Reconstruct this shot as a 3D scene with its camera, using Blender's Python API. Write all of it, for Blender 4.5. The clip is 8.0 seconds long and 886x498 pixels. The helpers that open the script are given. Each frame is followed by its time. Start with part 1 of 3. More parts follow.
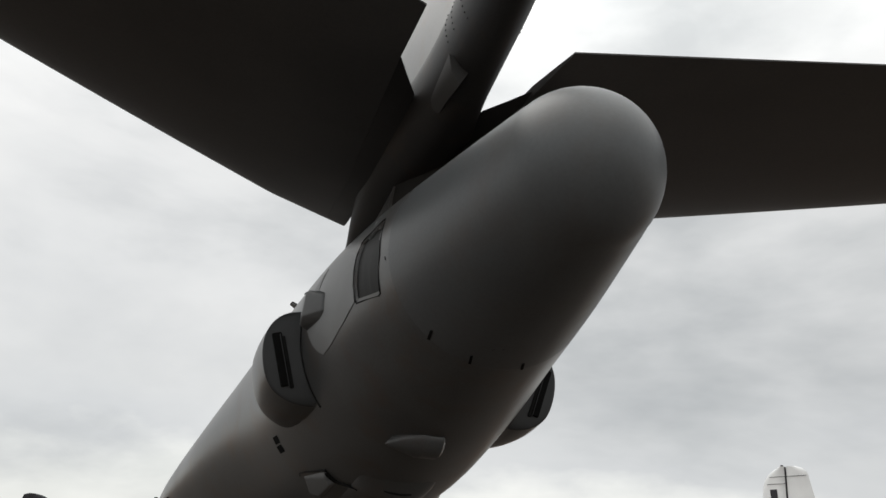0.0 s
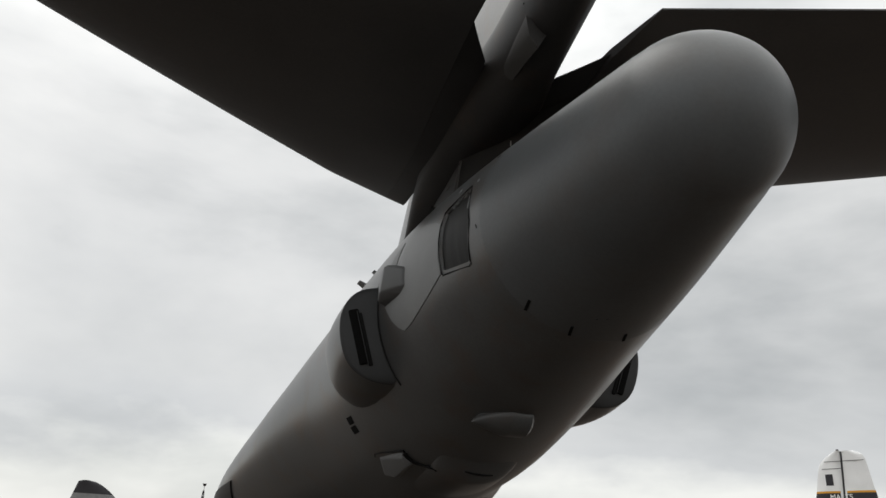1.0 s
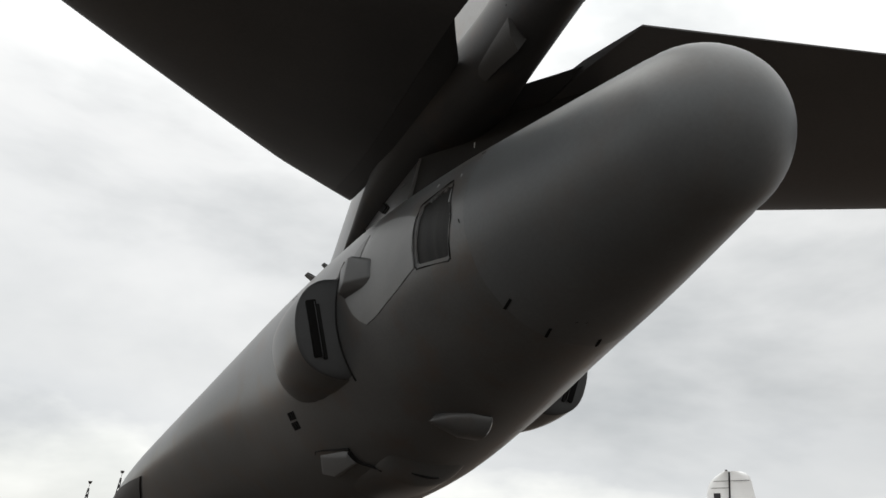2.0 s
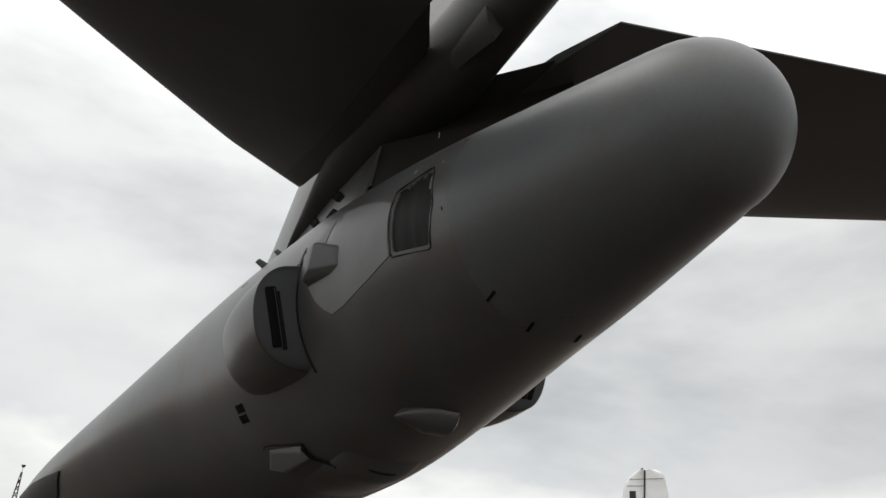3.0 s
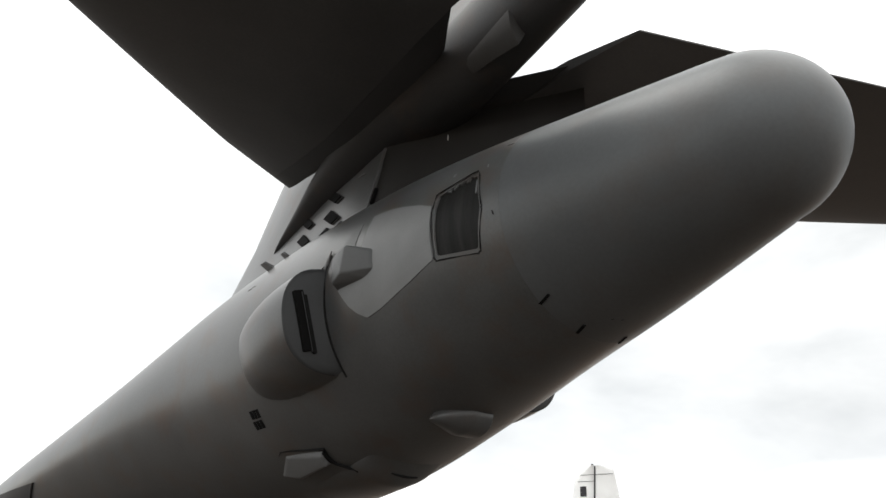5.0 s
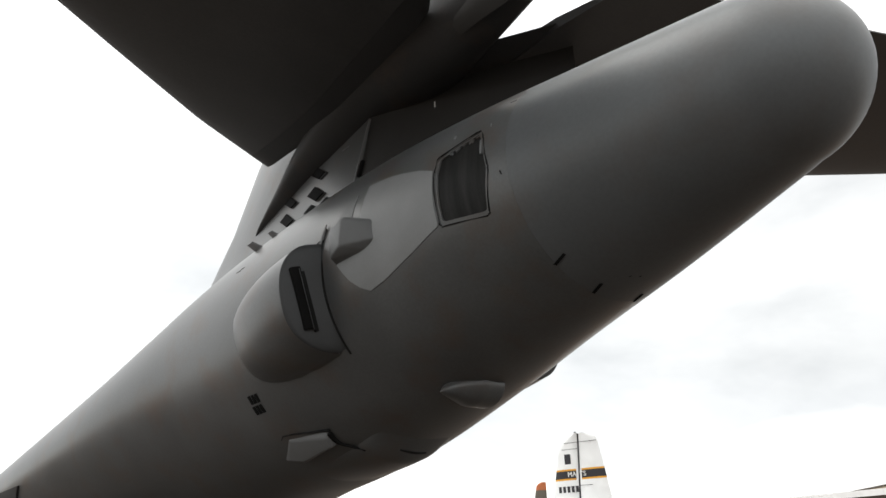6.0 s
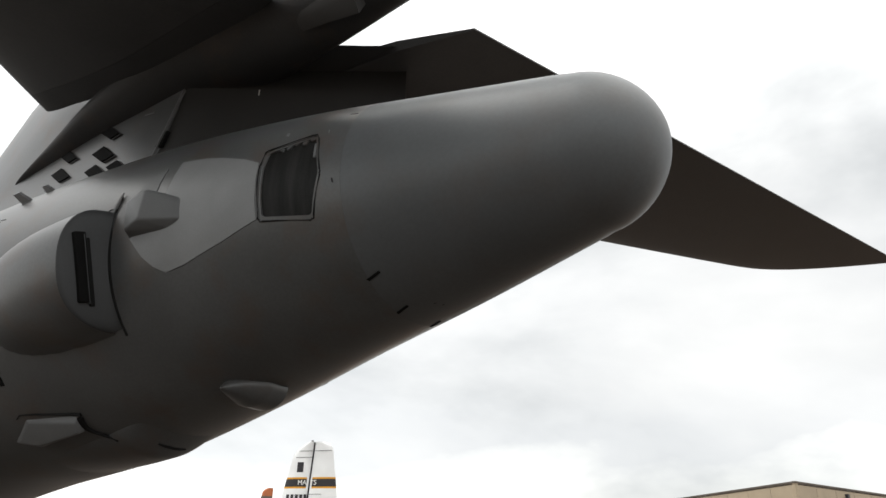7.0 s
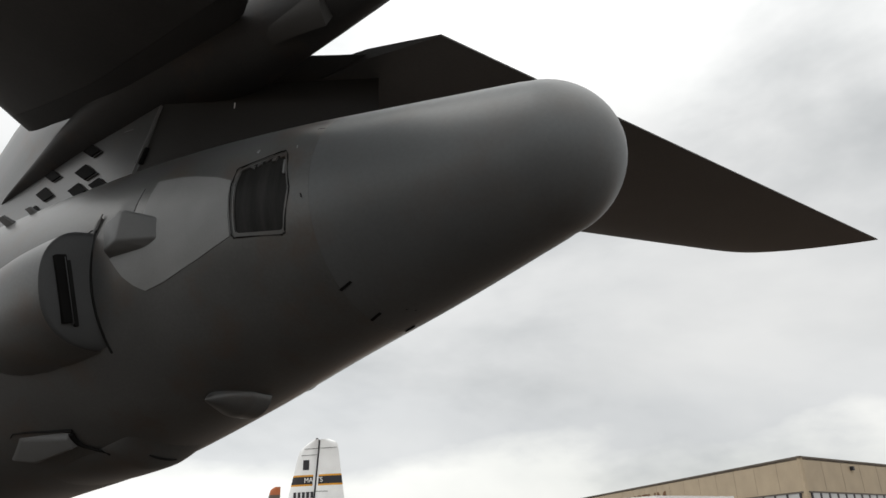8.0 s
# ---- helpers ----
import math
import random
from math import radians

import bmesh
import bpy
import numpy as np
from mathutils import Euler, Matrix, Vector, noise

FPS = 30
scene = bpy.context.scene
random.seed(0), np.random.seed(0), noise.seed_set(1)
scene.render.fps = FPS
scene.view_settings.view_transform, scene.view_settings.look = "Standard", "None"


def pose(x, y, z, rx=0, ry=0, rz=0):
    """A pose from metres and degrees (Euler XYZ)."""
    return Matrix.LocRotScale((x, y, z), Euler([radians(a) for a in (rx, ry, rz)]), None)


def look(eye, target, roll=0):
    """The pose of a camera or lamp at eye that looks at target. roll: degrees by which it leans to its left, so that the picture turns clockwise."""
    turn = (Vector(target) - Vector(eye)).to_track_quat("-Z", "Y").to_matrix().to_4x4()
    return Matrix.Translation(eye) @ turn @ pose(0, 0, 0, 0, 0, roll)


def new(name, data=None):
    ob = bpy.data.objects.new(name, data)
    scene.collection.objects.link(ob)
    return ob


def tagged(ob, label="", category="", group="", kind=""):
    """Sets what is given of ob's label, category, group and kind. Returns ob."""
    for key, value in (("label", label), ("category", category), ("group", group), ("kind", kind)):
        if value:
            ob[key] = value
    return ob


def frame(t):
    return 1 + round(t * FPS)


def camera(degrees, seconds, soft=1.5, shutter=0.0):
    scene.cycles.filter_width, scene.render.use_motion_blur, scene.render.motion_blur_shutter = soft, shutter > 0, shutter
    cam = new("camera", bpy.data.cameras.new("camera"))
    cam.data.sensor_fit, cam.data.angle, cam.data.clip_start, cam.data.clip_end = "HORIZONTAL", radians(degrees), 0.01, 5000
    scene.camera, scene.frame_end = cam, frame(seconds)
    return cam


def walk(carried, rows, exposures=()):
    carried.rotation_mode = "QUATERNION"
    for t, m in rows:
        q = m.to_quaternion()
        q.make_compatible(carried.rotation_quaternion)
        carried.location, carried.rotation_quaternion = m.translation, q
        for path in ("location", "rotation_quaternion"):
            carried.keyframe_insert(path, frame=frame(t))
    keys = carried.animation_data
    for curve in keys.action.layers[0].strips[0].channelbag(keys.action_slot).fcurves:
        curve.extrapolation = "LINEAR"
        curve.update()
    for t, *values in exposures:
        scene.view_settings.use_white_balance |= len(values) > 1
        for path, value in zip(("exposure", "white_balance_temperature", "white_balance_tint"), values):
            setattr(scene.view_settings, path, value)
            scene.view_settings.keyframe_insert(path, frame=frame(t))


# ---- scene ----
cam = camera(63.6, 8.0)
# seconds, eye, Euler angles
ROWS = [
    (0.0, -1.410, -4.345, 1.751, 113.85, -3.00, -18.50),
    (0.5, -1.470, -4.129, 1.736, 114.00, 1.26, -16.24),
    (1.0, -1.639, -4.046, 1.711, 112.73, -3.15, -15.53),
    (1.5, -1.867, -3.980, 1.688, 115.46, -4.19, -24.67),
    (1.7, -1.900, -3.918, 1.667, 114.21, -4.26, -23.53),
    (2.8, -2.045, -3.619, 1.646, 113.64, -4.52, -24.71),
    (3.0, -2.112, -3.568, 1.652, 114.09, -3.97, -29.91),
    (3.5, -2.257, -3.424, 1.668, 116.55, -3.63, -35.78),
    (4.0, -2.216, -3.291, 1.648, 114.70, 0.61, -33.02),
    (4.2, -2.242, -3.276, 1.640, 113.94, -0.94, -32.59),
    (5.3, -2.665, -3.304, 1.632, 114.90, -2.53, -35.09),
    (5.5, -2.670, -3.253, 1.639, 115.92, -3.60, -35.04),
    (6.0, -2.654, -3.054, 1.628, 112.64, 1.75, -35.18),
    (6.5, -2.688, -2.948, 1.639, 114.35, 0.20, -43.72),
    (7.0, -2.859, -2.926, 1.631, 113.12, -1.00, -56.26),
    (7.5, -2.909, -3.018, 1.656, 114.25, 1.07, -55.14),
    (8.0, -2.886, -3.126, 1.660, 112.43, 1.43, -55.39),
]
EXPOSURES = [(0.0, 0.02), (1.0, -0.03), (1.5, 0.16), (3.0, 0.12), (3.5, 0.52), (4.0, 0.62), (5.5, 0.74), (6.5, 0.66), (7.0, 0.58), (7.5, 0.33), (8.0, 0.22)]
walk(cam, [(t, pose(*row)) for t, *row in ROWS], EXPOSURES)

# ---- sky, sun ----
world = bpy.data.worlds.new("overcast_sky")
scene.world = world
world.use_nodes = True
wn, wl = world.node_tree.nodes, world.node_tree.links
wn.clear()
w_out = wn.new("ShaderNodeOutputWorld")
w_bg = wn.new("ShaderNodeBackground")
w_add = wn.new("ShaderNodeMixShader")
w_sky_bg = wn.new("ShaderNodeBackground")
w_sky = wn.new("ShaderNodeTexSky")
w_sky.sky_type, w_sky.sun_disc = "NISHITA", False
w_sky.sun_elevation, w_sky.sun_rotation = radians(52), radians(-40)
w_sky_bg.inputs["Strength"].default_value = 0.10
w_co = wn.new("ShaderNodeTexCoord")
w_map = wn.new("ShaderNodeMapping")
w_map.inputs["Scale"].default_value = (1.0, 1.0, 2.2)
w_map.inputs["Location"].default_value = (0.35, 0.1, 0.0)
w_n1 = wn.new("ShaderNodeTexNoise")
w_n1.inputs["Scale"].default_value, w_n1.inputs["Detail"].default_value, w_n1.inputs["Roughness"].default_value = 1.7, 6, 0.52
w_n1.inputs["Distortion"].default_value = 0.15
w_ramp = wn.new("ShaderNodeValToRGB")
w_ramp.color_ramp.elements[0].position, w_ramp.color_ramp.elements[0].color = 0.34, (0.53, 0.545, 0.548, 1)
w_ramp.color_ramp.elements[1].position, w_ramp.color_ramp.elements[1].color = 0.70, (0.93, 0.925, 0.905, 1)
mid = w_ramp.color_ramp.elements.new(0.50)
mid.color = (0.77, 0.775, 0.768, 1)
# a belt of bright cumulus near the horizon under a greyer layer
w_sep = wn.new("ShaderNodeSeparateXYZ")
w_n2 = wn.new("ShaderNodeTexNoise")
w_n2.inputs["Scale"].default_value, w_n2.inputs["Detail"].default_value = 4.5, 7
w_edge = wn.new("ShaderNodeMath")
w_edge.operation, w_edge.inputs[1].default_value = "MULTIPLY_ADD", 0.22
w_belt = wn.new("ShaderNodeValToRGB")
e = w_belt.color_ramp.elements
e[0].position, e[0].color = 0.0, (1.10, 1.10, 1.08, 1)
e[1].position, e[1].color = 1.0, (2.4, 2.4, 2.37, 1)
for at, col in [(0.185, (1.14, 1.14, 1.11, 1)), (0.235, (0.84, 0.85, 0.865, 1)), (0.34, (0.87, 0.875, 0.88, 1)), (0.58, (1.03, 1.03, 1.03, 1)), (0.75, (1.40, 1.40, 1.39, 1))]:
    e.new(at).color = col
w_mul = wn.new("ShaderNodeVectorMath")
w_mul.operation = "MULTIPLY"
w_bg.inputs["Strength"].default_value = 1.0
# the cloud is thinner ahead and heavier towards the hangar
w_side = wn.new("ShaderNodeMapRange")
w_side.interpolation_type = "SMOOTHSTEP"
for key, val in [("From Min", 0.60), ("From Max", 0.99), ("To Min", 1.05), ("To Max", 0.86)]:
    w_side.inputs[key].default_value = val
w_heavy = wn.new("ShaderNodeVectorMath")
w_heavy.operation = "SCALE"
w_add.inputs["Fac"].default_value = 0.95
wl.new(w_co.outputs["Generated"], w_map.inputs["Vector"])
wl.new(w_map.outputs["Vector"], w_n1.inputs["Vector"])
wl.new(w_map.outputs["Vector"], w_n2.inputs["Vector"])
wl.new(w_co.outputs["Generated"], w_sep.inputs["Vector"])
wl.new(w_n2.outputs["Fac"], w_edge.inputs[0])
wl.new(w_sep.outputs["Z"], w_edge.inputs[2])
wl.new(w_edge.outputs["Value"], w_belt.inputs["Fac"])
wl.new(w_n1.outputs["Fac"], w_ramp.inputs["Fac"])
wl.new(w_ramp.outputs["Color"], w_mul.inputs[0])
wl.new(w_belt.outputs["Color"], w_mul.inputs[1])
wl.new(w_sep.outputs["X"], w_side.inputs["Value"])
wl.new(w_mul.outputs["Vector"], w_heavy.inputs[0])
wl.new(w_side.outputs["Result"], w_heavy.inputs["Scale"])
wl.new(w_heavy.outputs["Vector"], w_bg.inputs["Color"])
wl.new(w_sky.outputs["Color"], w_sky_bg.inputs["Color"])
wl.new(w_sky_bg.outputs["Background"], w_add.inputs[1])
wl.new(w_bg.outputs["Background"], w_add.inputs[2])
wl.new(w_add.outputs["Shader"], w_out.inputs["Surface"])
sun = new("sun", bpy.data.lights.new("sun", "SUN"))
sun.data.energy, sun.data.angle, sun.data.color = 0.75, radians(50), (1.0, 0.97, 0.92)
sun.matrix_world = look((-16, 16, 38), (0, 0, 0))


# ---- materials ----
def paint(name, color, rough=0.5, grain=0.06, stain=0.18, scale=1.0, bump=0.02, metal=0.0, streak=None, gloss=0.3, dirt=0.0):
    m = bpy.data.materials.new(name)
    m.use_nodes = True
    n, l = m.node_tree.nodes, m.node_tree.links
    b = n["Principled BSDF"]
    b.inputs["Roughness"].default_value, b.inputs["Metallic"].default_value = rough, metal
    b.inputs["Specular IOR Level"].default_value = gloss
    co = n.new("ShaderNodeTexCoord")
    mp = n.new("ShaderNodeMapping")
    if streak:
        mp.inputs["Scale"].default_value = streak
    big, fine = n.new("ShaderNodeTexNoise"), n.new("ShaderNodeTexNoise")
    big.inputs["Scale"].default_value, big.inputs["Detail"].default_value = 1.6 * scale, 5
    fine.inputs["Scale"].default_value, fine.inputs["Detail"].default_value = 60 * scale, 3
    l.new(co.outputs["Object"], mp.inputs["Vector"])
    l.new(mp.outputs["Vector"], big.inputs["Vector"])
    l.new(co.outputs["Object"], fine.inputs["Vector"])

    def level(src, amount):
        r = n.new("ShaderNodeMapRange")
        r.inputs["From Min"].default_value, r.inputs["From Max"].default_value = 0.3, 0.7
        r.inputs["To Min"].default_value, r.inputs["To Max"].default_value = 1 - amount, 1 + amount
        l.new(src.outputs["Fac"], r.inputs["Value"])
        return r
    a, c = level(big, stain), level(fine, grain)
    mul = n.new("ShaderNodeMath")
    mul.operation = "MULTIPLY"
    l.new(a.outputs["Result"], mul.inputs[0])
    l.new(c.outputs["Result"], mul.inputs[1])
    mix = n.new("ShaderNodeVectorMath")
    mix.operation = "SCALE"
    mix.inputs[0].default_value = color
    l.new(mul.outputs["Value"], mix.inputs["Scale"])
    if dirt:
        spot, mask, blend = n.new("ShaderNodeTexNoise"), n.new("ShaderNodeMapRange"), n.new("ShaderNodeMix")
        spot.inputs["Scale"].default_value, spot.inputs["Detail"].default_value, spot.inputs["Roughness"].default_value = 2.7, 8, 0.62
        mask.inputs["From Min"].default_value, mask.inputs["From Max"].default_value = 0.50, 0.72
        mask.inputs["To Max"].default_value = dirt
        blend.data_type = "RGBA"
        l.new(co.outputs["Object"], spot.inputs["Vector"])
        l.new(spot.outputs["Fac"], mask.inputs["Value"])
        l.new(mask.outputs["Result"], blend.inputs["Factor"])
        for socket in blend.inputs:
            if socket.identifier == "A_Color":
                l.new(mix.outputs["Vector"], socket)
            if socket.identifier == "B_Color":
                socket.default_value = (0.085, 0.058, 0.042, 1)
        for socket in blend.outputs:
            if socket.identifier == "Result_Color":
                l.new(socket, b.inputs["Base Color"])
    else:
        l.new(mix.outputs["Vector"], b.inputs["Base Color"])
    rr = n.new("ShaderNodeMapRange")
    rr.inputs["To Min"].default_value, rr.inputs["To Max"].default_value = rough - 0.08, rough + 0.08
    l.new(big.outputs["Fac"], rr.inputs["Value"])
    l.new(rr.outputs["Result"], b.inputs["Roughness"])
    if bump:
        bp = n.new("ShaderNodeBump")
        bp.inputs["Strength"].default_value, bp.inputs["Distance"].default_value = bump, 0.02
        l.new(fine.outputs["Fac"], bp.inputs["Height"])
        l.new(bp.outputs["Normal"], b.inputs["Normal"])
    return m


M_GREY = paint("gunship_grey_paint", (0.080, 0.083, 0.084), 0.34, 0.08, 0.20, 1.0, 0.018, gloss=0.55, dirt=0.7)
M_RADOME = paint("radome_grey_paint", (0.090, 0.096, 0.100), 0.43, 0.05, 0.12, 0.8, 0.015, gloss=0.45, dirt=0.25)
M_STAB = paint("stabilizer_grey_paint", (0.078, 0.078, 0.079), 0.6, 0.05, 0.14, 0.7, 0.02)
# grey with shade put into its colour, for parts out of the light
M_SHADED_GREY = paint("shaded_grey_paint", (0.041, 0.041, 0.042), 0.58, 0.06, 0.15, 1.0, 0.02, gloss=0.22, dirt=0.4)
# stabilizer grey, darkened for the shade close to the fin
M_STAB_SHADED = paint("stabilizer_root_shaded", (0.056, 0.056, 0.057), 0.6, 0.05, 0.12, 1.0, 0.02)
# near-black grey that carries the shade below the stabilizers
M_DEEP_SHADE = paint("deep_shade_grey", (0.034, 0.033, 0.032), 0.6, 0.05, 0.12, 1.0, 0.02)
M_PATCH = paint("light_grey_patch_paint", (0.205, 0.211, 0.214), 0.42, 0.04, 0.10, 2.0, 0.015)
M_ARC = paint("mid_grey_patch_paint", (0.120, 0.124, 0.126), 0.42, 0.04, 0.12, 2.0, 0.015)
# lighter grey; on the belly scoop it stands in for light from the sky
M_LIGHTENED = paint("lightened_grey_paint", (0.150, 0.155, 0.158), 0.45, 0.05, 0.12, 2.0, 0.02)
# skin grey made darker for the shaded aft side of the blisters
M_FACE_SHADED = paint("blister_face_shaded", (0.048, 0.050, 0.052), 0.5, 0.05, 0.12, 2.0, 0.02)
M_DARK = paint("dark_glass", (0.017, 0.017, 0.0165), 0.45, 0.10, 0.6, 2.0, 0.0, gloss=0.09, streak=(1, 5, 0.6))
M_BLACK = paint("black_recess", (0.010, 0.010, 0.010), 0.8, 0.05, 0.1, 3.0, 0.0, gloss=0.05)
M_SEAL = paint("black_sealant", (0.012, 0.012, 0.012), 0.6, 0.1, 0.2, 5.0, 0.0, gloss=0.1)
M_ALU = paint("bare_aluminium", (0.45, 0.45, 0.45), 0.4, 0.05, 0.2, 4.0, 0.0, 0.7)
M_WHITE = paint("white_aircraft_paint", (0.74, 0.75, 0.75), 0.4, 0.03, 0.07, 0.8, 0.01)
M_BAND = paint("black_band_paint", (0.025, 0.024, 0.028), 0.45, 0.05, 0.1, 1.0, 0.0)
M_ORANGE = paint("orange_stripe_paint", (0.62, 0.30, 0.03), 0.45, 0.05, 0.1, 1.0, 0.0)
M_RUST = paint("faded_red_orange_paint", (0.42, 0.13, 0.05), 0.5, 0.05, 0.15, 1.0, 0.0)
M_OLIVE = paint("dull_olive_grey_paint", (0.115, 0.10, 0.08), 0.55, 0.05, 0.15, 1.0, 0.0)
M_LETTER = paint("white_letter_paint", (0.78, 0.78, 0.76), 0.45, 0.02, 0.04, 1.0, 0.0)
M_TAN = paint("tan_metal_siding", (0.38, 0.315, 0.225), 0.6, 0.04, 0.08, 0.3, 0.02)
M_ROOF = paint("dark_roof_edge", (0.10, 0.085, 0.07), 0.6, 0.05, 0.15, 0.5, 0.0)
M_SIGN = paint("brown_sign_letters", (0.12, 0.06, 0.025), 0.6, 0.05, 0.1, 0.5, 0.0)
M_PANE = paint("pale_window_pane", (0.40, 0.42, 0.43), 0.15, 0.02, 0.1, 0.5, 0.0)
# dark colour of the added pad that weakens the ground's bounce light
M_BOUNCE_PAD = paint("bounce_cutting_pad", (0.050, 0.039, 0.031), 0.85, 0.25, 0.2, 0.6, 0.3)
M_GROUND = paint("dry_gravel_apron", (0.145, 0.101, 0.072), 0.9, 0.25, 0.22, 0.5, 0.3)
M_TYRE = paint("black_tyre_rubber", (0.02, 0.02, 0.02), 0.8, 0.1, 0.2, 2.0, 0.05)


# ---- mesh helpers ----
def link(name, bm, mat, parent=None, label="", smooth=False):
    bmesh.ops.recalc_face_normals(bm, faces=bm.faces)
    me = bpy.data.meshes.new(name)
    bm.to_mesh(me)
    bm.free()
    me.materials.append(mat)
    if smooth:
        for p in me.polygons:
            p.use_smooth = True
        me.set_sharp_from_angle(angle=radians(38))
    ob = new(name, me)
    if parent is not None:
        ob.parent = parent
    if label:
        tagged(ob, label)
    return ob


def part(name, bm, mat, parent, label="", smooth=False):
    return link(name, bm, mat, parent, label, smooth)


def thing(name, label, category, place=(0, 0, 0), kind="", group=""):
    ob = new(name)
    ob.matrix_world = Matrix.Translation(place)
    ob.empty_display_size = 0.2
    return tagged(ob, label, category, group, kind)


def loft(loops, cap0=True, cap1=True, closed=True):
    """A skin over loops of equal length."""
    bm = bmesh.new()
    rings = [[bm.verts.new(p) for p in lp] for lp in loops]
    n = len(rings[0])
    for a, b in zip(rings, rings[1:]):
        for i in range(n if closed else n - 1):
            j = (i + 1) % n
            bm.faces.new((a[i], a[j], b[j], b[i]))
    if cap0:
        bm.faces.new(rings[0])
    if cap1:
        bm.faces.new(list(reversed(rings[-1])))
    return bm


def box(cx, cy, cz, sx, sy, sz, bevel=0.0, m=None, segments=2):
    bm = bmesh.new()
    bmesh.ops.create_cube(bm, size=1.0, matrix=Matrix.Diagonal((sx, sy, sz, 1)))
    if bevel:
        bmesh.ops.bevel(bm, geom=list(bm.edges), offset=bevel, segments=segments, affect="EDGES", profile=0.5)
    bmesh.ops.transform(bm, matrix=Matrix.Translation((cx, cy, cz)) @ (m if m else Matrix()), verts=bm.verts)
    return bm


def spline(xs, ys, x):
    """Monotone-free cubic Hermite through the knots."""
    if x <= xs[0]:
        return ys[0]
    if x >= xs[-1]:
        return ys[-1]
    k = max(i for i in range(len(xs) - 1) if xs[i] <= x)
    h = xs[k + 1] - xs[k]
    d = [(ys[i + 1] - ys[i]) / (xs[i + 1] - xs[i]) for i in range(len(xs) - 1)]
    s0 = d[k] if k == 0 else (d[k - 1] + d[k]) / 2
    s1 = d[k] if k == len(d) - 1 else (d[k] + d[k + 1]) / 2
    u = (x - xs[k]) / h
    return ((2 * u**3 - 3 * u**2 + 1) * ys[k] + (u**3 - 2 * u**2 + u) * h * s0
            + (-2 * u**3 + 3 * u**2) * ys[k + 1] + (u**3 - u**2) * h * s1)


# ---- shape of the aft fuselage: stations along the axis, half width, top, bottom ----
ST_Y = [-1.85, -1.11, -0.37, 0.46, 1.48, 2.78, 4.62, 7.0, 11.0]
ST_W = [0.389, 0.564, 0.714, 0.863, 0.996, 1.154, 1.52, 1.852, 2.013]
ST_T = [3.816, 3.937, 4.061, 4.158, 4.205, 4.146, 3.667, 3.255, 3.019]
ST_B = [3.015, 2.813, 2.628, 2.402, 2.162, 2.002, 1.791, 1.535, 1.37]
Y_TIP, CAP, CAP_POW = -2.211, 0.406, 1.932


def section(y):
    w, t, b = spline(ST_Y, ST_W, y), spline(ST_Y, ST_T, y), spline(ST_Y, ST_B, y)
    u = min(max((Y_TIP + CAP - y) / CAP, 0), 1)
    k = max(1 - u**CAP_POW, 0) ** (1 / CAP_POW)
    return w * k, (t + b) / 2, (t - b) / 2 * k


def skin(y, a, off=0.0, side=-1):
    """A point of the fuselage skin: a in degrees up from the side; off metres outward."""
    w, zc, h = section(y)
    c, s = math.cos(radians(a)), math.sin(radians(a))
    n = Vector((c / max(w, 0.01), s / max(h, 0.01))).normalized()
    return Vector((side * (w * c + n.x * off), y, zc + h * s + n.y * off))


def ring(y, n=72):
    return [skin(y, 360 * i / n) for i in range(n)]


def rounded(corners, r, steps=4):
    """Corner points in (y, angle) with rounded corners; r is a share of the shorter side."""
    out = []
    n = len(corners)
    for i in range(n):
        p, a, b = Vector(corners[i]), Vector(corners[i - 1]), Vector(corners[(i + 1) % n])
        q0, q1 = p.lerp(a, r), p.lerp(b, r)
        for k in range(steps + 1):
            u = k / steps
            out.append(q0.lerp(p, u).lerp(p.lerp(q1, u), u))
    return out


def densify(pts, n):
    out = []
    for i, p in enumerate(pts):
        q = pts[(i + 1) % len(pts)]
        for k in range(n):
            out.append(Vector(p).lerp(Vector(q), k / n))
    return out


def skin_plate(pts, off, base=-0.01, rings=5, side=-1, inner=0.0):
    """A plate that follows the skin, bounded by pts in (y, angle), off metres proud. inner > 0 leaves a hole."""
    c = sum((Vector(p) for p in pts), Vector((0, 0))) / len(pts)
    bm = bmesh.new()
    levels = [inner + (1 - inner) * k / rings for k in range(rings + 1)]
    rows = []
    if inner:
        rows.append([bm.verts.new(skin(*c.lerp(Vector(p), inner), base, side)) for p in pts])
    else:
        levels = levels[1:]
    for s in levels:
        rows.append([bm.verts.new(skin(*c.lerp(Vector(p), s), off, side)) for p in pts])
    rows.append([bm.verts.new(skin(*p, base, side)) for p in pts])
    n = len(pts)
    for a, b in zip(rows, rows[1:]):
        for i in range(n):
            bm.faces.new((a[i], a[(i + 1) % n], b[(i + 1) % n], b[i]))
    if not inner:
        v = bm.verts.new(skin(c.x, c.y, off, side))
        for i in range(n):
            bm.faces.new((v, rows[0][i], rows[0][(i + 1) % n]))
    return bm


def cut(ob, cutters):
    """Cuts pockets into a mesh for good."""
    for bm in cutters:
        k = link("cutter", bm, M_BLACK)
        mod = ob.modifiers.new("cut", "BOOLEAN")
        mod.operation, mod.object, mod.solver = "DIFFERENCE", k, "EXACT"
        bpy.context.view_layer.update()
        me = bpy.data.meshes.new_from_object(ob.evaluated_get(bpy.context.evaluated_depsgraph_get()))
        ob.modifiers.clear()
        old, ob.data = ob.data, me
        bpy.data.meshes.remove(old)
        bpy.data.objects.remove(k)


def skin_cutter(pts, depth, side=-1):
    """A solid round a patch of the skin, from depth below it to a little above."""
    return loft([[skin(*p, 0.14, side) for p in pts], [skin(*p, -depth, side) for p in pts]])


